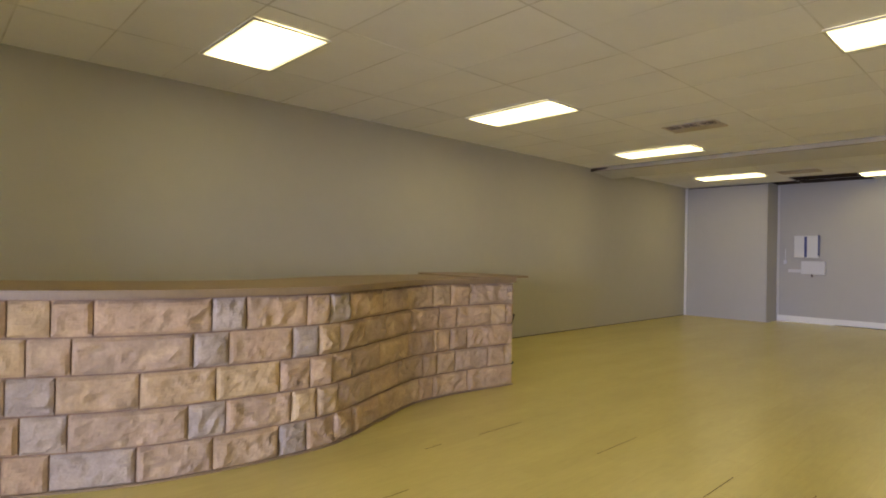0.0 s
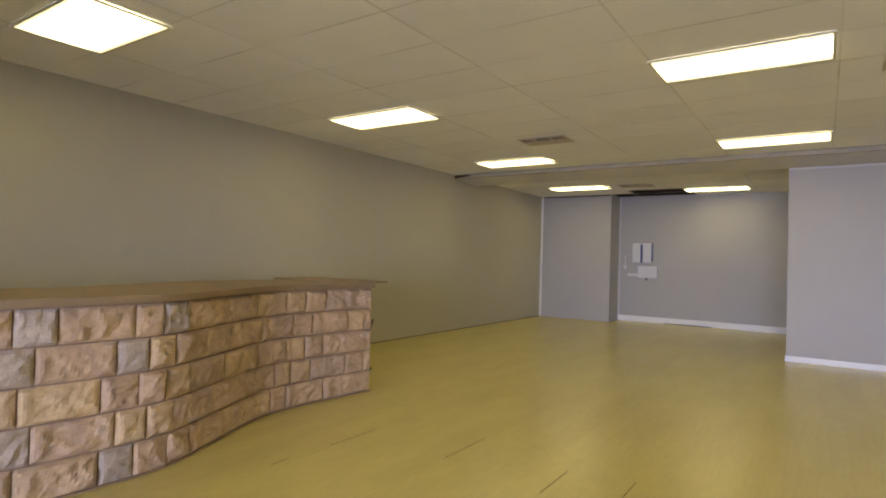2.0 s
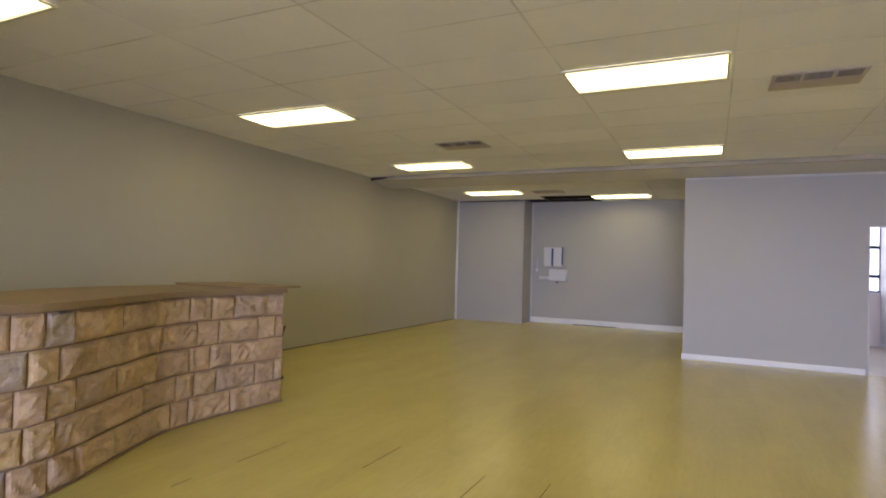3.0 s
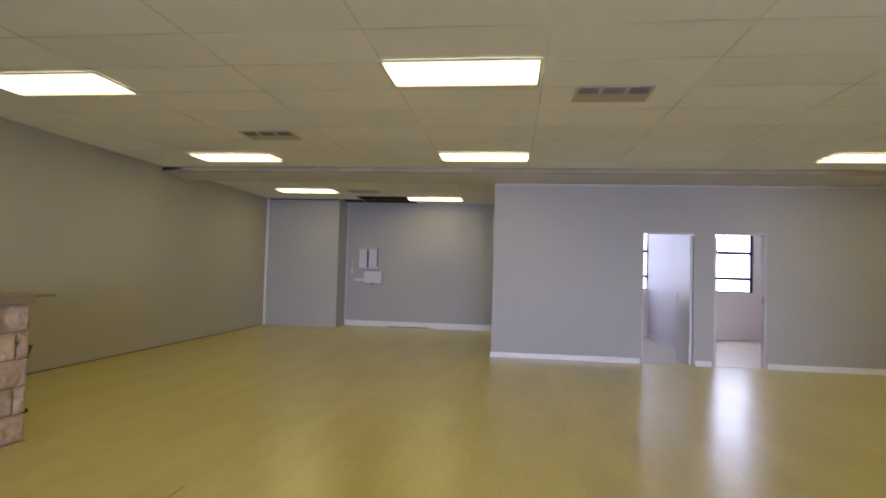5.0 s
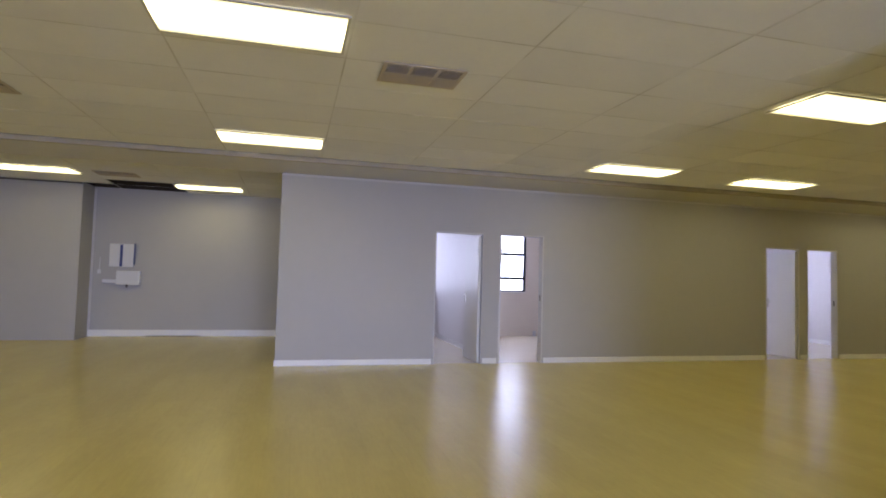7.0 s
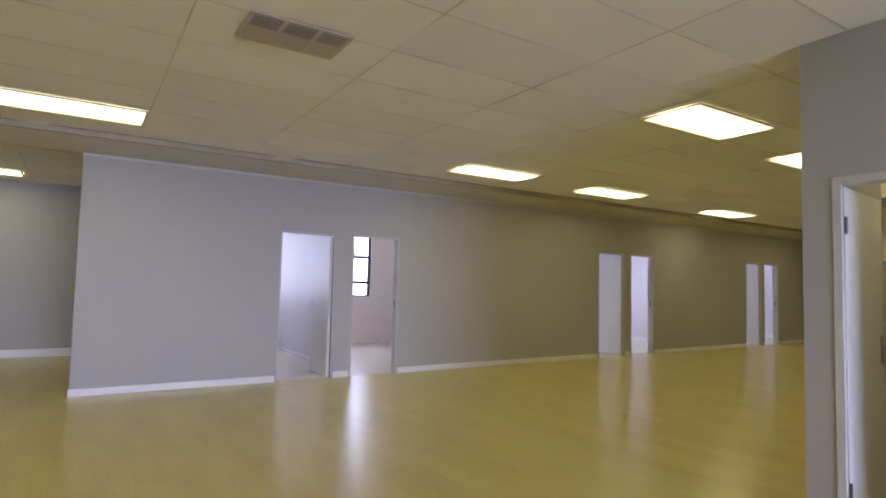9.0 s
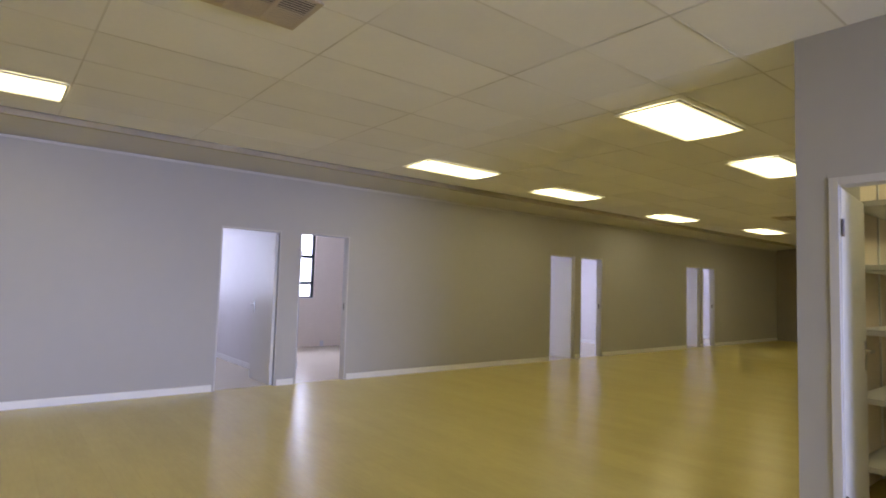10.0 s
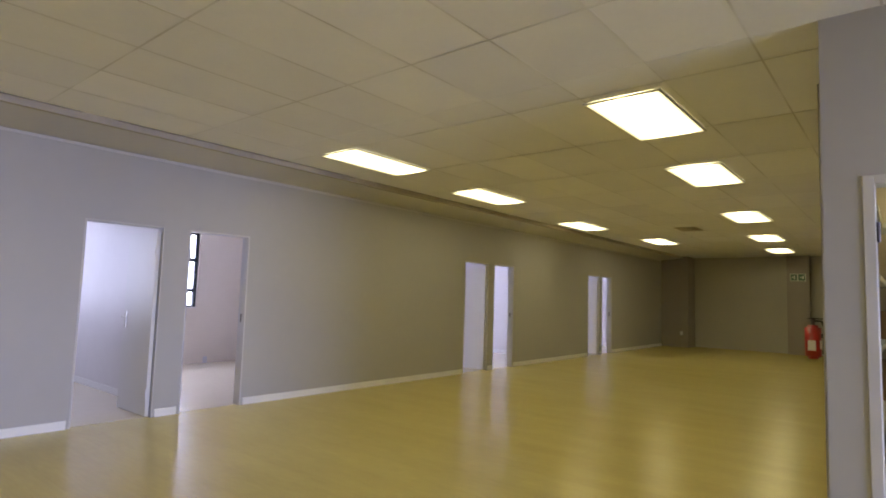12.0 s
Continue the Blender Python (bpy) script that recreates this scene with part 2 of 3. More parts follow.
# ---- floor, walls ----
floor = structure("floor", boxes((XB - 0.3, XO + 0.3, YF - 0.3, YL + 0.3, -0.2, 0)), M_FLOOR, "glossy yellow wood-look vinyl plank floor", "floor")
JOINTS = ((2.80, 2.95, 3.09), (3.30, 3.78, 3.065), (3.62, 4.13, 2.285), (3.47, 3.90, 1.53), (3.71, 3.98, 1.12), (2.0, 2.3, 2.66), (1.9, 2.15, 2.1))
for x0, x1, y in JOINTS:
    part("open_joint", boxes((x0, x1, y - 0.0017, y + 0.0017, 0.0, 0.0012)), M_JOINT, floor, "dark opened joint between planks")

structure("floor_offices", boxes((XP + 0.06, XO, YF, 0.5, 0.0, 0.004)), M_PALEFLOOR, "pale worn vinyl floor of the offices", "floor")
structure("wall_north", boxes((XB - T, XO + 0.25, YL, YL + 0.2, 0, 3.4)), M_BEIGE, "long matt grey-beige painted side wall", "wall")
structure("wall_south", boxes((9.15, XO, YF + 0.0, YF + 0.8, 0, 3.4)), M_BROWN, "brown painted projecting end wall", "wall")
structure("wall_end", boxes((XS - 0.5, XO + 0.25, YF - 0.2, YF, 0, 3.4)), M_OLIVE, "brown-grey painted far end wall", "wall")
structure("pilaster", boxes((5.88, 6.46, YF + 0.002, YF + 0.30, 0, ZC + 0.05)), M_BROWN, "brown painted pilaster on the far wall", "pilaster")
# cupboard wall with its door opening
DX0, DX1 = 3.02, 3.832
structure("wall_store", boxes((DX1, XS, YP - T, YP, 0, 3.4), (XB, DX0, YP - T, YP, 0, 3.4), (DX0, DX1, YP - T, YP, HEAD, 3.4)), M_WALL,
          "grey painted wall end beside the store room door", "wall")
structure("wall_store_side", boxes((XS - 0.05, XS, -4.2, YP - T, 0, 3.4), (XS + 0.05, XS + 0.11, -6.2, -4.2, 0, 3.4), (XS - 0.05, XS + 0.05, -4.2, -4.14, 0, 3.4), (XS - T, XS + 0.30, YF, -6.2, 0, 3.4)), M_WALL, "grey painted side of the store room", "wall")
structure("wall_store_back", boxes((XB, XS + 0.05, -6.0, -5.85, 0, 3.4)), M_CREAM, "cream painted back wall of the store room", "wall")
structure("wall_store_lining", boxes((XS + 0.04, XS + 0.048, -5.85, -4.202, 0, 2.83)), M_CREAM, "cream painted side of the shelf recess", "wall")
structure("wall_store_left", boxes((0.6, 0.7, -5.85, YP - T, 0, 3.4)), M_CREAM, "cream painted store room wall", "wall")
# unseen lobby added behind, with its window; its walls shape the daylight
XL = -8.0
# wall edge and lintel keep daylight off the side wall and upper partition
structure("wall_west", boxes((XB - 0.2, XB, 2.45, YL, 0, 3.4), (XB - 0.2, XB, YP, 2.45, 1.98, 3.4)), M_WALL, "unseen grey wall with a low opening, added to narrow the daylight", "wall")
structure("wall_lobby", boxes((XL - 0.2, XB - 0.2, 3.3, 3.5, 0, 3.4), (XL - 0.2, XB, YP - T, YP, 0, 3.4), (XL - 0.2, XL, YP, 3.3, 0, 0.4), (XL - 0.2, XL, YP, 3.3, 2.5, 3.4),
                              (XL - 0.2, XL, YP, -2.8, 0.4, 2.5), (XL - 0.2, XL, 1.9, 3.3, 0.4, 2.5)), M_WALL, "unseen grey lobby walls with a wide window opening, added to shape the daylight", "wall")
structure("floor_lobby", boxes((XL - 0.2, XB - 0.3, YP, 3.3, -0.2, 0)), M_FLOOR, "unseen yellow vinyl floor of the added lobby", "floor")
structure("ceiling_lobby", boxes((XL - 0.2, XB - 0.2, YP, 3.3, 2.9, 3.0)), M_TILE, "unseen off-white ceiling of the added lobby", "ceiling")
window_lamp((XL - 0.1, -0.45, 1.45), (10, -0.45, 1.3), 4.7, 2.1, 1620, (0.54, 0.615, 1.0))

# partition with three pairs of doors
PAIRS = ((-1.727, -2.498, -2.795, -3.547), (-8.009, -8.761, -8.959, -9.681), (-13.224, -13.916, -14.064, -14.718))
openings = sorted([o for p in PAIRS for o in ((p[1], p[0]), (p[3], p[2]))], reverse=True)
bm = bmesh.new()
y = 0.62
for lo, hi in openings:
    add_box(bm, XP, XP + T, hi, y, 0, ZT)
    add_box(bm, XP, XP + T, lo, hi, HEAD, ZT)
    y = lo
add_box(bm, XP, XP + T, YF + 0.8, y, 0, ZT)
structure("wall_partition", bm, M_WALL, "grey painted office partition with door openings", "wall")
bm = boxes((XP - 0.012, XP, YF + 0.8, 0.62, ZT - 0.03, ZT - 0.001))
structure("trim_partition", bm, M_JAMB, "thin pale trim along the partition top", "trim")
structure("wall_office_end", boxes((XP + T, XO, 0.5, 0.62, 0, ZC)), M_WALL, "grey painted end wall of the offices", "wall")
DIV = ((-2.74, -2.80), (-5.9, -6.0), (-8.94, -9.02), (-11.9, -12.0), (-14.11, -14.19), (-16.9, -17.0))
for a, b in DIV:
    structure("wall_divider", boxes((XP + T, XO, b, a, 0, ZC)), M_LILAC, "pale painted wall between two offices", "wall")

# outer wall with its windows
WINS = [(-2.735, -0.5), (-4.98, -3.0), (-8.9, -6.7), (-11.3, -9.4), (-14.05, -12.3), (-16.6, -14.6)]
Z0, Z1 = 1.03, 2.45
bm = boxes((XO, XO + 0.25, YF, 0.62, 0, Z0), (XO, XO + 0.25, YF, 0.62, Z1, 3.4))
y = 0.62
for lo, hi in WINS:
    add_box(bm, XO, XO + 0.25, hi, y, Z0, Z1)
    y = lo
add_box(bm, XO, XO + 0.25, YF, y, Z0, Z1)
structure("wall_outer", bm, M_CREAM, "cream painted outer wall with window openings", "wall")
for i, (lo, hi) in enumerate(WINS):
    w = empty("window_%d" % (i + 1), "dark aluminium window with three rows of panes", "window", "office windows", (XO + 0.07, (lo + hi) / 2, Z0), "structure")
    W, H = hi - lo, Z1 - Z0
    post = 0.014 if i == 0 else 0.055      # the first window runs on behind the dividing wall
    part("window_frame", boxes((-0.025, 0.025, -W / 2, W / 2, 0, 0.05), (-0.025, 0.025, -W / 2, W / 2, H - 0.05, H), (-0.025, 0.025, -W / 2, -W / 2 + post, 0.05, H - 0.05),
                               (-0.025, 0.025, W / 2 - 0.05, W / 2, 0.05, H - 0.05), bevel=0.004), M_FRAME, w)
    bars = (0.33, 0.90)
    for k in bars:
        part("transom", boxes((-0.03, 0.03, -W / 2 + post, W / 2 - 0.05, k - 0.035, k + 0.035), bevel=0.004), M_FRAME, w)
    zs = (0.05, bars[0] - 0.035, bars[0] + 0.035, bars[1] - 0.035, bars[1] + 0.035, H - 0.05)
    cols = (-W / 2 + post, -0.025, 0.025, W / 2 - 0.05)
    for r in range(3):
        part("mullion", boxes((-0.03, 0.03, -0.025, 0.025, zs[2 * r], zs[2 * r + 1])), M_FRAME, w)
        for c in range(2):
            g = part("pane", boxes((-0.003, 0.003, cols[2 * c], cols[2 * c + 1], zs[2 * r], zs[2 * r + 1])), M_GLASS, w)
            g.visible_shadow = False
    part("window_sill", boxes((-0.075, -0.03, -W / 2, W / 2, 0.001, 0.02)), M_WHITE, w)
    window_lamp((XO + 0.22, (lo + hi) / 2, Z1 - 0.7), (XO - 3, (lo + hi) / 2, Z1 - 0.9), W, 1.4, 66 if i == 0 else 98, (0.70, 0.73, 1.0))

# bay at the end of the room
structure("wall_bay", boxes((13.3, 13.95, 4.26, YL, 0, ZC + 0.01), (13.95, XO + 0.25, 0.62, YL, 0, ZC + 0.01)), M_WALL, "grey painted end wall of the bay with a boxed-out side", "wall")
structure("wall_bay_upper", boxes((13.3, 13.95, 4.26, YL, ZC + 0.01, 3.4), (13.95, XO + 0.25, 0.62, YL, ZC + 0.01, 3.4)), M_DARK, "dark unpainted wall above the ceiling line", "wall")
structure("trim_corner", boxes((13.25, 13.298, YL - 0.045, YL - 0.002, 0, ZC - 0.02), bevel=0.004), M_WHITE, "white vertical corner strip", "trim")
structure("gap_bay_ceiling", boxes((13.288, 13.299, 4.27, YL - 0.05, ZC - 0.028, ZC - 0.006)), M_DARK, "dark open joint along the bay ceiling", "gap")
structure("trim_bay", boxes((13.93, 13.949, 4.215, 4.258, 0.13, ZC - 0.02)), M_JAMB, "narrow white corner strip", "trim")

# skirtings
bm = bmesh.new()
y = 0.632
for lo, hi in openings:
    add_box(bm, XP - 0.016, XP - 0.001, hi + 0.03, y, 0.0, 0.085, bevel=0.004)
    y = lo - 0.03
add_box(bm, XP - 0.016, XP - 0.001, YF + 0.8, y, 0.0, 0.085, bevel=0.004)
structure("baseboard_partition", bm, M_WHITE, "white painted skirting board", "skirting")
structure("baseboard_bay", boxes((13.932, 13.949, 0.62, 2.2, 0, 0.13), (13.932, 13.949, 2.2, 3.2, 0.014, 0.13), (13.932, 13.949, 3.2, 4.25, 0, 0.13), bevel=0.003), M_WHITE, "white skirting partly lifted off the floor", "skirting")
structure("gap_bay", boxes((13.94, 13.9495, 2.2, 3.2, 0.0, 0.013)), M_DARK, "dark gap below the skirting", "gap")
structure("baseboard_north", boxes((XB, 13.25, YL - 0.006, YL - 0.001, 0, 0.012)), M_JOIST, "dark gap line at the foot of the wall", "skirting")
bm = boxes((XO - 0.016, XO - 0.001, YF, -0.001, 0, 0.13))
structure("baseboard_outer", bm, M_CREAM, "cream painted office skirting", "skirting")
bm = bmesh.new()
for a, b in DIV:
    add_box(bm, XP + T, XO - 0.02, a + 0.001, a + 0.014, 0, 0.085)
structure("baseboard_divider", bm, M_WHITE, "white skirting of the offices", "skirting")


# ---- ceiling ----
PX = [4.93 - 0.6 * k for k in range(16, 0, -1)] + [4.93 + 0.63 * k for k in range(0, 8)]
PY = [1.32 + 1.22 * k for k in range(-17, 5)]


def tiles(bm, xs, ys, z, skip=()):
    grid = bmesh.new()
    for i in range(len(xs) - 1):
        for j in range(len(ys) - 1):
            x0, x1, y0, y1 = xs[i], xs[i + 1], ys[j], ys[j + 1]
            if any(a < (x0 + x1) / 2 < b and c < (y0 + y1) / 2 < d for a, b, c, d in skip):
                continue
            vs = []
            for x, y in ((x0 + 0.002, y0 + 0.002), (x1 - 0.002, y0 + 0.002), (x1 - 0.002, y1 - 0.002), (x0 + 0.002, y1 - 0.002)):
                vs.append((x, y, z + random.uniform(0.0, 0.0015)))
            low = [bm.verts.new(v) for v in vs]
            top = [bm.verts.new((v[0], v[1], v[2] + 0.015)) for v in vs]
            bm.faces.new(low[::-1])
            bm.faces.new(top)
            for k in range(4):
                bm.faces.new((low[k], low[(k + 1) % 4], top[(k + 1) % 4], top[k]))


bm = bmesh.new()
main_x = [x for x in PX if x > XB] + [9.3]
main_x = [XB] + main_x if main_x[0] > XB else main_x
ys_a = [YP] + [y for y in PY if YP < y < YL] + [YL]
ys_b = [YF] + [y for y in PY if YF < y < YP] + [YP]
tiles(bm, main_x, ys_a, ZC)
tiles(bm, [x for x in main_x if x >= XS - 0.3], ys_b, ZC)
bay_x = [10.12, 10.73, 11.33, 11.94, 12.72, 13.3, 13.95]
bay_y = [y for y in PY if 0.62 < y < YL]
bay_y = [0.62] + bay_y + [YL]
HOLES = ((12.6, 14.0, 2.6, 3.7), (13.31, 14.0, 3.76, 6.0))
tiles(bm, bay_x, bay_y, ZC, HOLES)
structure("ceiling", bm, M_TILE, "suspended ceiling of off-white mineral tiles", "ceiling")
bm = bmesh.new()
for x in main_x[1:-1]:
    add_box(bm, x - 0.0065, x + 0.0065, YP if x < XS else YF, YL, ZC - 0.0022, ZC - 0.0014)
for y in ys_a[1:-1]:
    add_box(bm, XB, 9.3, y - 0.0065, y + 0.0065, ZC - 0.0032, ZC - 0.0024)
for y in ys_b[1:-1]:
    add_box(bm, XS, 9.3, y - 0.0065, y + 0.0065, ZC - 0.0032, ZC - 0.0024)
for x in bay_x[1:]:
    add_box(bm, x - 0.0065, x + 0.0065, 0.62, YL, ZC - 0.0022, ZC - 0.0014)
for y in bay_y[1:-1]:
    add_box(bm, 10.12, 13.95, y - 0.0065, y + 0.0065, ZC - 0.0032, ZC - 0.0024)
structure("ceiling_grid", bm, M_GRID, "thin painted ceiling grid", "ceiling grid")
structure("ceiling_void", boxes((-8.4, XO + 0.25, YF - 0.2, YL + 0.2, 3.4, 3.5)), M_DARK, "dark roof slab above the ceiling", "roof")
bm = bmesh.new()
for x in (13.0, 13.45, 13.8):
    add_box(bm, x, x + 0.05, 0.7, 5.9, 3.12, 3.24)
structure("roof_batten", bm, M_JOIST, "dark timber battens above missing tiles", "batten")
# dropped beam between room and offices
bm = bmesh.new()                     # soffit falls slightly from the trim to the partition head
ring = [[bm.verts.new((x, y, z)) for x, z in ((9.36, 2.868), (XP + 0.05, ZB), (XP + 0.05, 3.1), (9.36, 3.1))] for y in (YF + 0.8, YL)]
for i in range(4):
    bm.faces.new((ring[0][i], ring[1][i], ring[1][(i + 1) % 4], ring[0][(i + 1) % 4]))
bm.faces.new(ring[0])
bm.faces.new(ring[1][::-1])
bmesh.ops.recalc_face_normals(bm, faces=bm.faces)
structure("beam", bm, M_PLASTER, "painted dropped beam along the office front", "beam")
structure("trim_beam", boxes((9.3, 9.358, YF + 0.8, YL - 0.02, 2.866, ZC + 0.02), bevel=0.002), M_EDGE_DIMMED, "ceiling edge trim along the beam, colour darkened against the daylight", "trim")
bm = bmesh.new()                     # wedge-shaped gap, open at the wall and closing along the beam
low = [bm.verts.new(p) for p in ((9.285, YL - 0.002, ZC - 0.065), (9.285, YL - 0.34, ZC - 0.035), (9.42, YL - 0.30, ZC - 0.03), (9.42, YL - 0.002, ZC - 0.06))]
high = [bm.verts.new((v.co.x, v.co.y, ZC - 0.012)) for v in low]
bm.faces.new(low)
bm.faces.new(high[::-1])
for i in range(4):
    bm.faces.new((low[i], high[i], high[(i + 1) % 4], low[(i + 1) % 4]))
bmesh.ops.recalc_face_normals(bm, faces=bm.faces)
structure("beam_notch", bm, M_DARK, "dark broken gap where the beam meets the side wall", "gap")
# cracks opened between the tiles and the beam trim
for y0, y1, w in ((3.4, 5.6, 0.010), (1.2, 3.3, 0.006), (-1.4, 0.9, 0.004), (-4.6, -1.7, 0.009), (-8.2, -5.0, 0.006), (-13.0, -8.6, 0.009)):
    structure("gap_beam", boxes((9.298 - w, 9.2995, y0, y1, ZC - 0.0045, ZC - 0.0005)), M_DARK, "thin dark crack between ceiling tiles and beam trim", "gap")
for y0, y1 in ((4.1, 5.5), (1.9, 2.5), (-6.4, -4.9)):
    structure("gap_beam", boxes((9.3581, 9.366, y0, y1, 2.864, 2.869)), M_DARK, "thin dark crack between beam trim and soffit", "gap")
structure("ceiling_offices", boxes((XP + T, XO, YF, 0.5, ZC - 0.1, ZC)), M_TILE, "plain off-white office ceiling", "ceiling")
structure("ceiling_store", boxes((0.7, XS + 0.05, -5.85, -4.2, ZC - 0.1, ZC), (0.7, XS - 0.05, -4.2, YP - T, ZC - 0.1, ZC)), M_TILE, "plain off-white store room ceiling", "ceiling")


# ---- lights and vents ----
def ceiling_light():
    e = empty("ceiling_light", "lit recessed fluorescent ceiling panel with a warm diffuser", "ceiling light", "ceiling panels")
    X, Y = 0.3, 0.605
    part("frame", boxes((-X, X, -Y, -Y + 0.02, -0.012, 0.0), (-X, X, Y - 0.02, Y, -0.012, 0.0), (-X, -X + 0.02, -Y + 0.02, Y - 0.02, -0.012, 0), (X - 0.02, X, -Y + 0.02, Y - 0.02, -0.012, 0),
                        bevel=0.002), M_PLASTER, e)
    part("diffuser", boxes((-X + 0.021, X - 0.021, -Y + 0.021, Y - 0.021, -0.006, -0.001)), M_PANEL, e, "glowing milky diffuser")
    return e


# the last three panels are unseen, added above and behind the viewpoint
LIGHTS = ((5.29, 4.36), (8.52, 4.31), (5.16, 0.73), (8.42, 0.72), (11.93, 4.52), (13.03, 2.02), (5.29, -4.27), (8.41, -4.18), (5.48, -6.75), (8.55, -6.7),
          (5.78, -10.5), (8.8, -10.45), (6.08, -14.05), (8.42, -14.0), (6.33, -17.4), (2.25, 0.73), (-0.9, 0.73), (-0.9, 4.60))
first = ceiling_light()
first.location = (*LIGHTS[0], ZC - 0.007)
copy_thing(first, pose(2.25, 4.50, ZC - 0.007) @ Matrix.Diagonal((1.05, 0.83, 1, 1)))    # shorter panel over the counter
for x, y in LIGHTS[1:]:
    copy_thing(first, pose(x, y, ZC - 0.007))
copy_thing(first, pose(3.0, -4.5, ZC - 0.107))


def ceiling_vent(length=0.64, depth=0.42):
    e = empty("ceiling_vent", "cream metal ceiling air vent with angled slats", "air vent", "ceiling vents")
    L, D = length / 2, depth / 2
    part("backing", boxes((-D + 0.02, D - 0.02, -L + 0.02, L - 0.02, -0.003, -0.001)), M_DARK, e, "dark duct behind the slats")
    part("frame", boxes((-D, D, -L, -L + 0.03, -0.009, 0), (-D, D, L - 0.03, L, -0.009, 0), (-D, -D + 0.03, -L + 0.03, L - 0.03, -0.009, 0), (D - 0.03, D, -L + 0.03, L - 0.03, -0.009, 0),
                        bevel=0.003), M_VENT, e)
    for k in (-L / 3, L / 3):
        part("divider", boxes((-D + 0.03, D - 0.03, k - 0.012, k + 0.012, -0.014, -0.003)), M_VENT, e)
    n = 14
    me = None
    for i in range(n):
        x = -D + 0.04 + i * (2 * D - 0.08) / (n - 1)
        if i in (0, 6):
            b = boxes((-0.0095, 0.0095, -L + 0.03, L - 0.03, -0.001, 0.001))
            bmesh.ops.rotate(b, verts=b.verts, cent=(0, 0, 0), matrix=Matrix.Rotation(radians(-14 if i == 0 else 3), 3, "Y"))
            s = part("slat", b, M_VENT, e)
            me = s.data
        else:
            s = new("slat", me)
            s.parent = e
        s.location = (x, 0, -0.010)
    return e


vent = ceiling_vent()
vent.location = (5.72, -0.50, ZC - 0.007)
for x, y in ((7.18, 3.2), (11.94, 3.33), (7.08, -11.7)):
    copy_thing(vent, pose(x, y, ZC - 0.007))


# ---- doors ----
def door(name, hinge, angle, width, flip, label, jambs, hinge_mat=M_HINGE):
    """hinge: foot of the hinge edge; angle: heading of the leaf in degrees; jambs: boxes of the frame, in place"""
    e = empty(name, label, "door", "", (0, 0, 0), "structure")
    part("door_frame", boxes(*jambs, bevel=0.004), M_JAMB, e, "pale grey painted metal door frame")
    bm = boxes((0, width, -0.02, 0.02, 0.012, HEAD - 0.045), bevel=0.003)
    leaf = part("door_leaf", bm, M_DOOR, e, "flat white painted door leaf")
    leaf.matrix_basis = pose(hinge[0], hinge[1], 0, 0, 0, angle)
    for side in (-1, 1):
        bm = boxes((width - 0.085, width - 0.045, side * 0.02, side * 0.028, 0.93, 1.11), bevel=0.003)
        tube((width - 0.065, side * 0.028, 1.05), (width - 0.065, side * 0.065, 1.05), 0.009, bm=bm)
        tube((width - 0.065, side * 0.065, 1.05), (width - 0.185, side * 0.065, 1.05), 0.009, 0.007, bm=bm)
        part("door_handle", bm, M_STEEL, leaf, "steel lever handle on a plate")
    for z in (0.25, 1.78):
        bm = tube((0.0, flip * 0.026, z - 0.05), (0.0, flip * 0.026, z + 0.05), 0.008, seg=10)
        add_box(bm, 0.0, 0.03, flip * 0.02, flip * 0.024, z - 0.045, z + 0.045)
        part("hinge", bm, hinge_mat, leaf, "metal butt hinge")
    return e


k = 1
for a0, a1, b0, b1 in PAIRS:
    for hi, lo, hinge_low in ((a0, a1, True), (b0, b1, False)):
        jx0, jx1 = XP - 0.008, XP + T + 0.008
        jambs = ((jx0, jx1, hi - 0.012, hi + 0.006, 0, HEAD + 0.006), (jx0, jx1, lo - 0.006, lo + (0.004 if hinge_low else 0.014), 0, HEAD + 0.006), (jx0, jx1, lo + 0.014, hi - 0.012, HEAD - 0.012, HEAD + 0.006))
        if hinge_low:
            door("door_%d" % k, (XP + 0.03, lo + 0.032), 0.5, abs(hi - lo) - 0.06, 1, "white flat office door standing open into the office", jambs, M_DOOR)
        else:
            door("door_%d" % k, (XP + T + 0.02, hi - 0.06), -2, abs(hi - lo) - 0.06, -1, "white flat office door standing open into the office", jambs, M_DOOR)
        if not hinge_low:
            part("strike_plate", boxes((XP + 0.05, XP + 0.075, lo + 0.014, lo + 0.017, 1.0, 1.10), bevel=0.001), M_HINGE, bpy.data.objects["door_%d" % k], "dark metal strike plate")
        k += 1
jy0, jy1 = YP - T - 0.008, YP + 0.008
door("door_%d" % k, (3.798, YP - 0.02), -83.5, 0.75, -1, "white flat store room door standing open inwards",
     ((DX1 - 0.05, DX1, YP - 0.012, jy1, 0, HEAD + 0.01), (DX0 - 0.02, DX0 + 0.03, jy0, jy1, 0, HEAD + 0.01), (DX0 + 0.03, DX1 - 0.05, jy0, jy1, HEAD - 0.035, HEAD + 0.01)))


# ---- stone counter ----
PLAN = ((-0.6, 4.75), (0.0, 4.35), (0.62, 3.96), (1.19, 3.70), (1.6, 3.61), (2.0, 3.57), (2.39, 3.585), (2.93, 3.81), (3.4, 4.01), (3.72, 4.05), (4.14, 4.03), (4.72, 3.96))


def spline(points, n=16):
    p = [Vector(q) for q in points]
    p = [2 * p[0] - p[1]] + p + [2 * p[-1] - p[-2]]
    out = []
    for i in range(1, len(p) - 2):
        a, b, c, d = p[i - 1:i + 3]
        for k in range(n):
            t = k / n
            out.append(0.5 * (2 * b + (c - a) * t + (2 * a - 5 * b + 4 * c - d) * t * t + (3 * b - a - 3 * c + d) * t ** 3))
    out.append(p[-2])
    return out


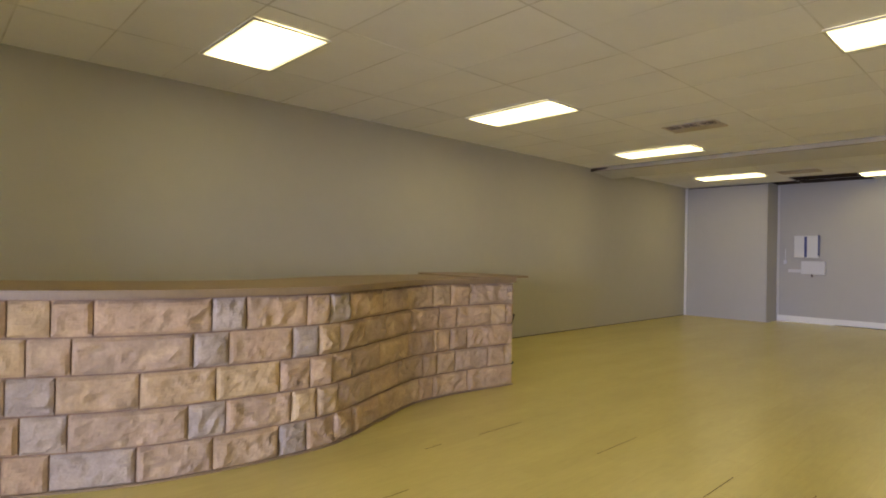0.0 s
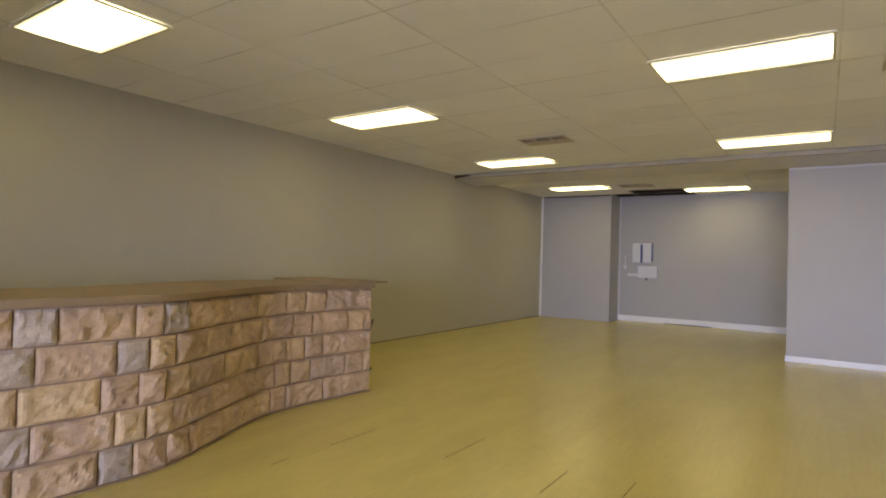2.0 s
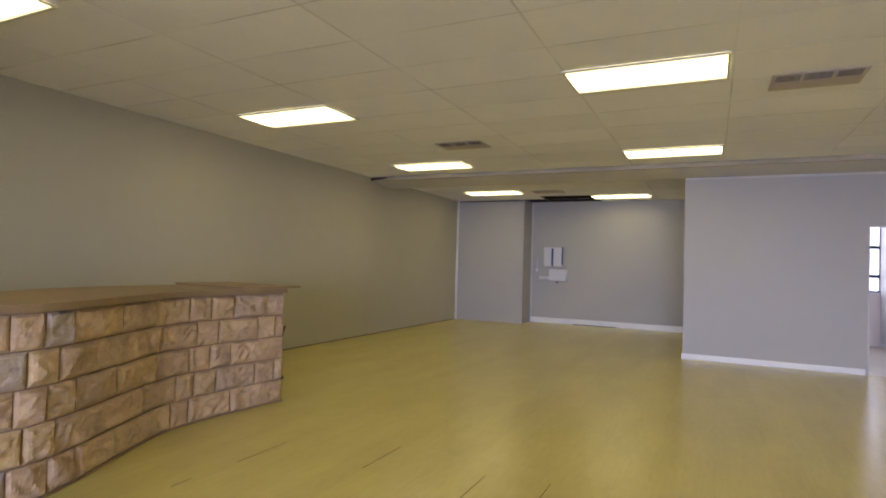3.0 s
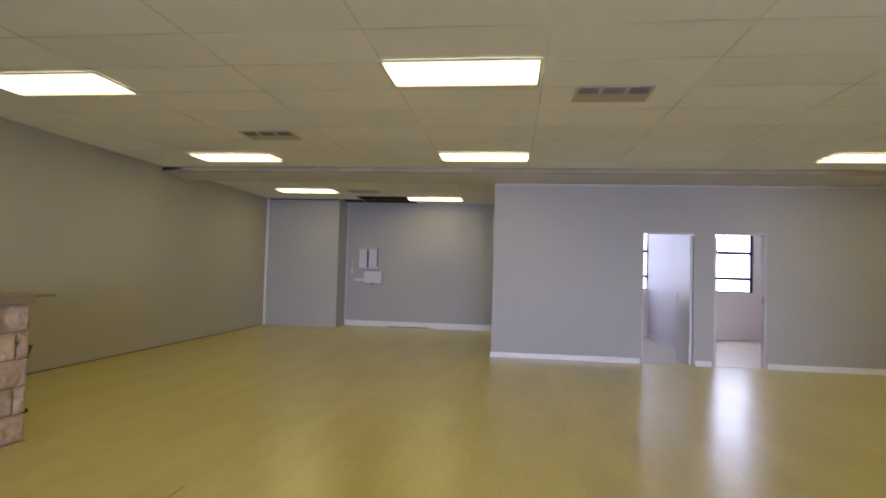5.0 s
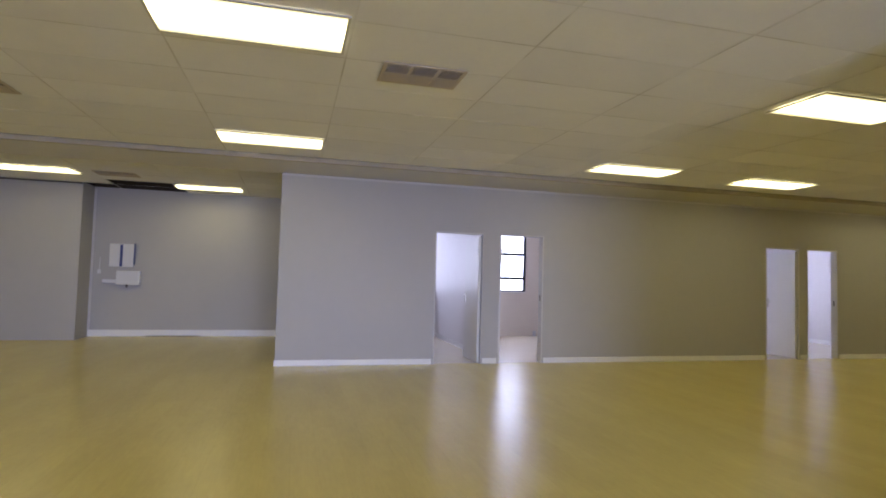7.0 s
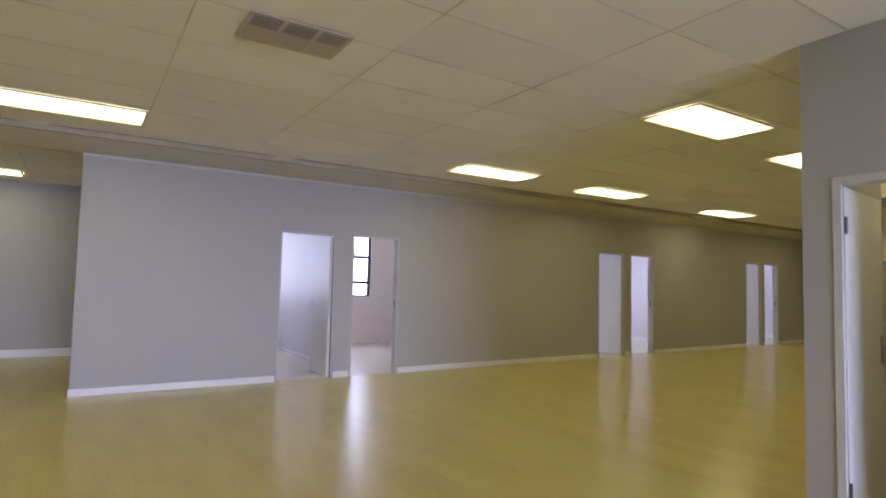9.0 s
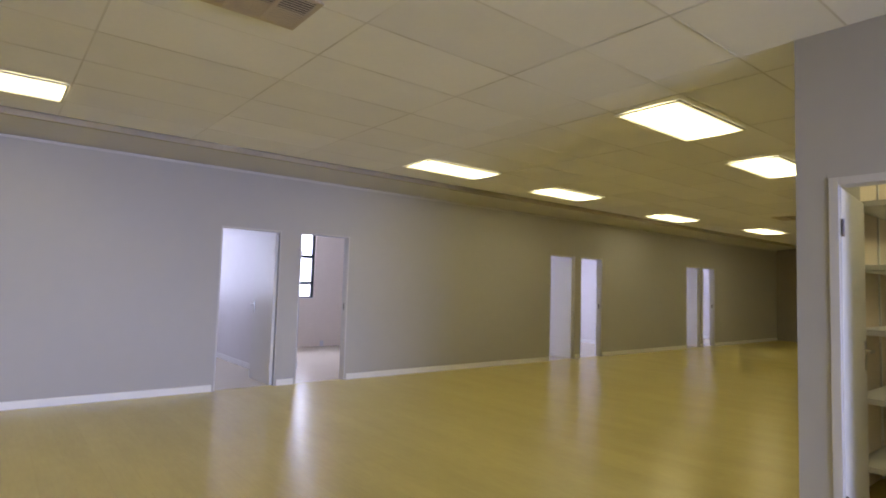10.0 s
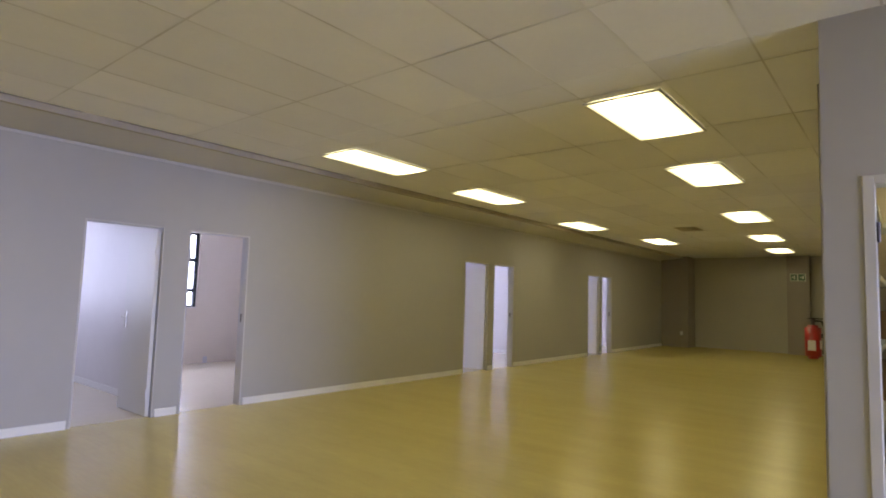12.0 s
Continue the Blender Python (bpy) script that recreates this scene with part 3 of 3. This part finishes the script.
CURVE = spline(PLAN)
ARC = [0.0]
for a, b in zip(CURVE, CURVE[1:]):
    ARC.append(ARC[-1] + (b - a).length)
TOTAL = ARC[-1]


def at_arc(s):
    """place and inward normal at the length s along the counter's foot"""
    s = min(max(s, 0), TOTAL - 1e-6)
    i = max(j for j in range(len(ARC) - 1) if ARC[j] <= s)
    d = (CURVE[i + 1] - CURVE[i]).normalized()
    j0, j1 = max(i - 3, 0), min(i + 4, len(CURVE) - 1)
    d2 = (CURVE[j1] - CURVE[j0]).normalized()
    return CURVE[i] + d * (s - ARC[i]), Vector((-d2.y, d2.x))


def ribbon(bm, s0, s1, n, off0, off1, z0, z1):
    ring = []
    for k in range(n + 1):
        c, nn = at_arc(s0 + (s1 - s0) * k / n)
        a, b = c + nn * off0, c + nn * off1
        ring.append([bm.verts.new((*a, z0)), bm.verts.new((*b, z0)), bm.verts.new((*b, z1)), bm.verts.new((*a, z1))])
    for p, q in zip(ring, ring[1:]):
        for i in range(4):
            bm.faces.new((p[i], q[i], q[(i + 1) % 4], p[(i + 1) % 4]))
    bm.faces.new(ring[0])
    bm.faces.new(ring[-1][::-1])
    bmesh.ops.recalc_face_normals(bm, faces=bm.faces)
    return bm


counter = empty("reception_counter", "curved reception counter of rough sandstone blocks with brown wooden top", "counter", "", (2.5, 4.2, 0))
counter.location = (0, 0, 0)
part("core", ribbon(bmesh.new(), 0, TOTAL - 0.015, 70, 0.005, 0.80, 0, 1.035), M_MORTAR, counter, "dark recessed mortar core")
top = part("worktop", ribbon(bmesh.new(), 0, TOTAL + 0.0, 70, -0.05, 0.90, 1.037, 1.082), M_WOOD, counter, "brown wooden counter top")
bm = bmesh.new()
ribbon(bm, 5.2, TOTAL, 20, -0.055, 0.93, 1.084, 1.102)
e0, n0 = at_arc(TOTAL)
add_box(bm, e0.x - 0.02, e0.x + 0.17, e0.y - 0.06, e0.y + 0.93, 1.0835, 1.1015)
part("end_board", bm, M_WOOD, counter, "raised overhanging end board")
part("plinth_strip", ribbon(bmesh.new(), 0, TOTAL, 70, -0.03, 0.02, 0, 0.012), M_WOOD, counter, "thin brown strip along the floor")

ROWS_S = (
    (1.45, 1.67, 2.08, 2.48, 2.88, 3.07, 3.29, 3.49, 3.88, 4.54, 4.72, 5.14, 5.72),
    (1.53, 1.75, 2.34, 2.55, 2.96, 3.14, 3.33, 3.74, 4.21, 4.59, 4.77, 4.99, 5.40, 5.62, 5.72),
    (1.46, 1.69, 2.09, 2.49, 2.88, 3.09, 3.27, 3.48, 3.89, 4.37, 4.71, 4.92, 5.13, 5.72),
    (1.55, 1.76, 2.36, 2.56, 2.96, 3.15, 3.34, 3.66, 3.97, 4.40, 4.78, 5.00, 5.42, 5.62, 5.72),
    (1.46, 1.66, 1.86, 2.46, 2.66, 3.06, 3.24, 3.45, 3.93, 4.35, 4.70, 4.92, 5.15, 5.72))
LEFT = ((0.1, 0.5, 0.7, 1.1), (0.0, 0.3, 0.9, 1.1), (0.2, 0.6, 0.8, 1.05), (0.1, 0.4, 0.8, 1.15), (0.0, 0.4, 0.6, 1.2))


def stone(s0, s1, z0, z1, seed):
    bm = bmesh.new()
    n, m = max(6, int((s1 - s0) / 0.017)), 11
    g = 0.005
    s0, s1, z0, z1 = s0 + g, s1 - g, z0 + g, z1 - g
    face = []
    for i in range(n + 1):
        col = []
        for j in range(m + 1):
            u, v = i / n, j / m
            edge = min(1.0, min(u * (s1 - s0), (1 - u) * (s1 - s0), v * (z1 - z0), (1 - v) * (z1 - z0)) / 0.022)
            p = Vector((s0 * 5 + u * (s1 - s0) * 7, v * 1.6 + seed * 3.1, seed))
            ridge = 0.5 - abs(noise.noise(p * 1.6 + Vector((2.3, 0.7, 4.1))))
            h = 0.006 + edge * (0.010 + 0.024 * noise.noise(p) + 0.028 * ridge + 0.007 * abs(noise.noise(p * 2.7)) + 0.003 * noise.noise(p * 6.3))
            c, nn = at_arc(s0 + u * (s1 - s0))
            q = c - nn * max(h, 0.002) if 0 < i < n and 0 < j < m else c - nn * 0.006
            col.append(bm.verts.new((q.x, q.y, z0 + v * (z1 - z0))))
        face.append(col)
    for i in range(n):
        for j in range(m):
            bm.faces.new((face[i][j], face[i + 1][j], face[i + 1][j + 1], face[i][j + 1]))
    rim = [face[i][0] for i in range(n)] + [face[n][j] for j in range(m)] + [face[i][m] for i in range(n, 0, -1)] + [face[0][j] for j in range(m, 0, -1)]
    back = []
    for v in rim:
        d = min(range(len(CURVE)), key=lambda i: (CURVE[i] - v.co.xy).length)
        j0, j1 = max(d - 3, 0), min(d + 3, len(CURVE) - 1)
        t = (CURVE[j1] - CURVE[j0]).normalized()
        back.append(bm.verts.new((v.co.x - t.y * 0.03, v.co.y + t.x * 0.03, v.co.z)))
    for i in range(len(rim)):
        k2 = (i + 1) % len(rim)
        bm.faces.new((rim[i], back[i], back[k2], rim[k2]))
    bmesh.ops.recalc_face_normals(bm, faces=bm.faces)
    return bm


H = 1.03 / 5
for r, row in enumerate(ROWS_S):
    ends = list(LEFT[r]) + list(row)
    for i, (a, b) in enumerate(zip(ends, ends[1:])):
        part("stone_block", stone(a, b, r * H + 0.002, (r + 1) * H, r * 17 + i * 1.7), M_GREYSTONE if (r, a) in GREY else M_STONE, counter)
# return face at the counter's end
for r in range(5):
    cuts = (0.0, 0.12, 0.52, 0.8) if r % 2 else (0.0, 0.32, 0.52, 0.8)
    for a, b in zip(cuts, cuts[1:]):
        b2 = boxes((e0.x - 0.014, e0.x + 0.012, e0.y + a + 0.004, e0.y + b - 0.004, r * H + 0.008, (r + 1) * H - 0.006), bevel=0.006)
        part("stone_block", b2, M_STONE, counter)


# ---- things ----
def paper_dispenser():
    e = empty("towel_dispenser", "white wall-mounted paper towel dispenser with a dark blue window strip", "towel dispenser")
    part("body", boxes((-0.09, 0, -0.22, 0.22, 0, 0.46), bevel=0.015), M_ENAMEL, e)
    part("window_strip", boxes((-0.094, -0.088, -0.02, 0.03, 0.01, 0.44)), M_BLUE, e, "dark blue strip down the front")
    part("edge_strip", boxes((-0.094, -0.0, -0.226, -0.215, 0.05, 0.465)), M_BLUE, e, "dark blue cover edge")
    return e


paper_dispenser().location = (13.948, 3.70, 1.37)
tray = empty("wall_basin", "small white wall-hung tray below the dispenser", "wall tray", "", (13.948, 3.68, 1.0))
part("body", boxes((-0.12, 0, -0.33, 0.10, 0.02, 0.30), bevel=0.02), M_ENAMEL, tray)
part("side_panel", boxes((-0.03, 0, 0.105, 0.36, 0.05, 0.12), bevel=0.008), M_ENAMEL, tray)
part("outlet", tube((-0.1, -0.1, -0.03), (-0.1, -0.1, 0.03), 0.018, seg=12), M_HINGE, tray, "dark outlet")
lead = empty("cable", "thin white cable hanging on the wall", "cable", "", (13.945, 4.1, 1.35))
part("lead", tube((0, 0, -0.05), (0, 0, 0.2), 0.008, seg=8), M_ENAMEL, lead)
part("plug", boxes((-0.03, 0, -0.03, 0.03, -0.12, -0.04), bevel=0.008), M_ENAMEL, lead)


def extinguisher():
    e = empty("fire_extinguisher", "red fire extinguisher with a black hose hung on the wall", "fire extinguisher")
    r = 0.085
    part("cylinder", tube((0, 0, 0), (0, 0, 0.40), r, seg=28, bevel=0.03), M_RED, e, smooth=True)
    part("label", boxes((-0.035, 0.045, 0.07, 0.0875, 0.10, 0.22)), M_LABEL, e, "pale instruction label")
    part("label", boxes((-0.087, -0.070, -0.035, 0.045, 0.12, 0.22)), M_LABEL, e, "pale instruction label")
    part("valve", tube((0, 0, 0.39), (0, 0, 0.47), 0.022, seg=14), M_HINGE, e, "dark metal valve")
    bm = boxes((-0.12, 0.05, -0.012, 0.012, 0.47, 0.485), (-0.11, 0.03, -0.010, 0.010, 0.445, 0.455), bevel=0.003)
    part("lever", bm, M_BLACK, e, "black squeeze lever")
    bm = bmesh.new()
    pts = [Vector((-0.02, 0.02, 0.45)), Vector((-0.09, 0.03, 0.45)), Vector((-0.115, 0.03, 0.38)), Vector((-0.11, 0.03, 0.2)), Vector((-0.10, 0.03, 0.06))]
    for a, b in zip(pts, pts[1:]):
        tube(a, b, 0.011, seg=10, bm=bm)
    part("hose", bm, M_BLACK, e, "black rubber hose")
    part("bracket", boxes((-0.14, -0.08, -0.03, 0.03, 0.25, 0.30)), M_HINGE, e, "wall bracket")
    return e


ext = extinguisher()
ext.location, ext.scale = (4.475, -7.0, 0.85), (0.92, 0.92, 0.9)

sign = empty("exit_sign", "green and white emergency exit pictogram sign on the end wall", "exit sign", "", (6.17, YF + 0.303, 2.17))
part("board", boxes((-0.2, 0.2, 0, 0.012, 0, 0.22)), M_SIGNW, sign)
part("running_panel", boxes((0.02, 0.18, 0.012, 0.016, 0.02, 0.20)), M_GREEN, sign, "dark green square")
part("arrow_panel", boxes((-0.18, -0.01, 0.012, 0.016, 0.02, 0.20)), M_GREEN, sign, "dark green square")
part("arrow", boxes((-0.15, -0.05, 0.016, 0.019, 0.095, 0.125), (-0.16, -0.11, 0.016, 0.019, 0.06, 0.09), (-0.16, -0.11, 0.016, 0.019, 0.13, 0.16)), M_SIGNW, sign, "pale arrow bars")
part("doorway_mark", boxes((0.07, 0.10, 0.016, 0.019, 0.05, 0.17), (0.11, 0.15, 0.016, 0.019, 0.09, 0.13)), M_SIGNW, sign, "pale door mark")


def socket(place):
    e = empty("wall_socket", "small white wall socket plate", "socket", "wall sockets", place)
    part("plate", boxes((-0.04, 0.04, 0, 0.01, -0.06, 0.06), bevel=0.003), M_ENAMEL, e)
    part("switch", boxes((-0.012, 0.012, 0.01, 0.014, -0.02, 0.02)), M_LABEL, e)
    return e


for p in ((9.35, YF + 0.801, 0.45), (6.4, YF + 0.001, 0.45)):
    socket(p)
s = socket((XO - 0.02, -5.2, 0.06))
s.rotation_euler = (0, 0, radians(90))

# brackets hanging at the counter's end
hook = empty("cable_bundle", "dark cable tail sticking out of the counter end", "cable", "", (e0.x + 0.03, e0.y + 0.05, 0.55))
part("tail", tube((0, 0, 0), (0.03, 0, 0.16), 0.006, 0.03, seg=10), M_HINGE, hook)
knob = empty("stop_knob", "small black rubber stop on the counter end", "door stop", "", (e0.x + 0.02, e0.y + 0.03, 0.21))
part("stop", tube((-0.01, 0, 0), (0.035, 0, 0), 0.02, 0.016, seg=14, bevel=0.004), M_BLACK, knob)

# store room shelves
rack = empty("storage_shelf", "white painted store room shelving with four boards", "shelf", "", (2.94, -5.46, 0))
for z in (0.22, 0.68, 1.15, 1.60, 2.05):
    part("shelf_board", boxes((-1.1, 1.1, -0.22, 0.24, z - 0.02, z + 0.02), bevel=0.003), M_WHITE, rack)
for z in (0.22, 0.68, 1.15, 1.60, 2.05):
    part("side_board", boxes((0.86, 1.095, 0.241, 1.22, z - 0.02, z + 0.02), bevel=0.003), M_WHITE, rack, "white board returning along the side wall")
for y in (0.5, 1.19):
    part("upright", boxes((1.085, 1.097, y - 0.014, y + 0.014, 0, 2.3)), M_WHITE, rack)
for x in (-1.1, 0.0, 1.1):
    part("upright", boxes((x - 0.014, x + 0.014, -0.24, -0.222, 0, 2.3)), M_WHITE, rack)
for x, z, w, h, mat, lab in ((3.72, 1.17, 0.34, 0.22, M_BOX, "brown cardboard box on a shelf"), (3.78, 0.70, 0.36, 0.30, M_BOX, "brown cardboard box on a shelf"),
                             (3.1, 0.70, 0.3, 0.26, M_GREYBOX, "grey carton on a shelf"), (3.05, 1.17, 0.28, 0.2, M_GREYBOX, "grey carton on a shelf"),
                             (2.5, 1.17, 0.4, 0.28, M_BOX, "brown cardboard box on a shelf")):
    b = empty("storage_box", lab, "box", "boxes on the shelf", (x, -5.42, z))
    part("carton", boxes((-w / 2, w / 2, -0.15, 0.15, 0, h), bevel=0.004), mat, b)
    part("tape", boxes((-0.025, 0.025, -0.151, 0.152, h * 0.6, h + 0.001)), M_LABEL, b, "pale packing tape")
bin_ = empty("black_crate", "black plastic crate on the store room floor", "crate", "", (3.55, -5.05, 0))
bm = boxes((-0.22, 0.22, -0.16, 0.16, 0, 0.02), (-0.22, -0.20, -0.16, 0.16, 0.02, 0.3), (0.20, 0.22, -0.16, 0.16, 0.02, 0.3), (-0.20, 0.20, -0.16, -0.14, 0.02, 0.3), (-0.20, 0.20, 0.14, 0.16, 0.02, 0.3))
part("shell", bm, M_BLACK, bin_)

# ---- outdoors ----
structure("ground", boxes((-400, 2000, -1500, 1500, -5.2, -5.0)), M_OUT, "dry ground below the building", "ground")


def far_house(x, y, w, d, h, label):
    e = empty("house", label, "house", "houses across the road", (x, y, -5))
    part("wall", boxes((-d / 2, d / 2, -w / 2, w / 2, 0, h)), M_RENDERW, e)
    bm = bmesh.new()
    a = [bm.verts.new(p) for p in ((-d / 2 - 0.4, -w / 2 - 0.4, h), (d / 2 + 0.4, -w / 2 - 0.4, h), (d / 2 + 0.4, w / 2 + 0.4, h), (-d / 2 - 0.4, w / 2 + 0.4, h), (0, -w / 2 - 0.4, h + 1.1), (0, w / 2 + 0.4, h + 1.1))]
    for q in ((0, 1, 2, 3), (0, 3, 5, 4), (1, 4, 5, 2), (0, 4, 1), (2, 5, 3)):
        bm.faces.new([a[i] for i in q])
    bmesh.ops.recalc_face_normals(bm, faces=bm.faces)
    part("roof", bm, M_ROOF, e, "red sheet roof")
    k = -w / 2 + 1.5
    while k < w / 2 - 1.5:
        part("window", boxes((-d / 2 - 0.03, -d / 2 + 0.02, k, k + 1.4, h - 2.2, h - 1.0)), M_FARGLASS, e)
        k += 3.0
    return e


far_house(48, -15, 12, 8, 5.3, "white house with a red sheet roof across the road")
far_house(52, -34, 14, 8, 5.2, "white house with a red sheet roof across the road")
far_house(50, 4, 14, 8, 5.25, "white house with a red sheet roof across the road")
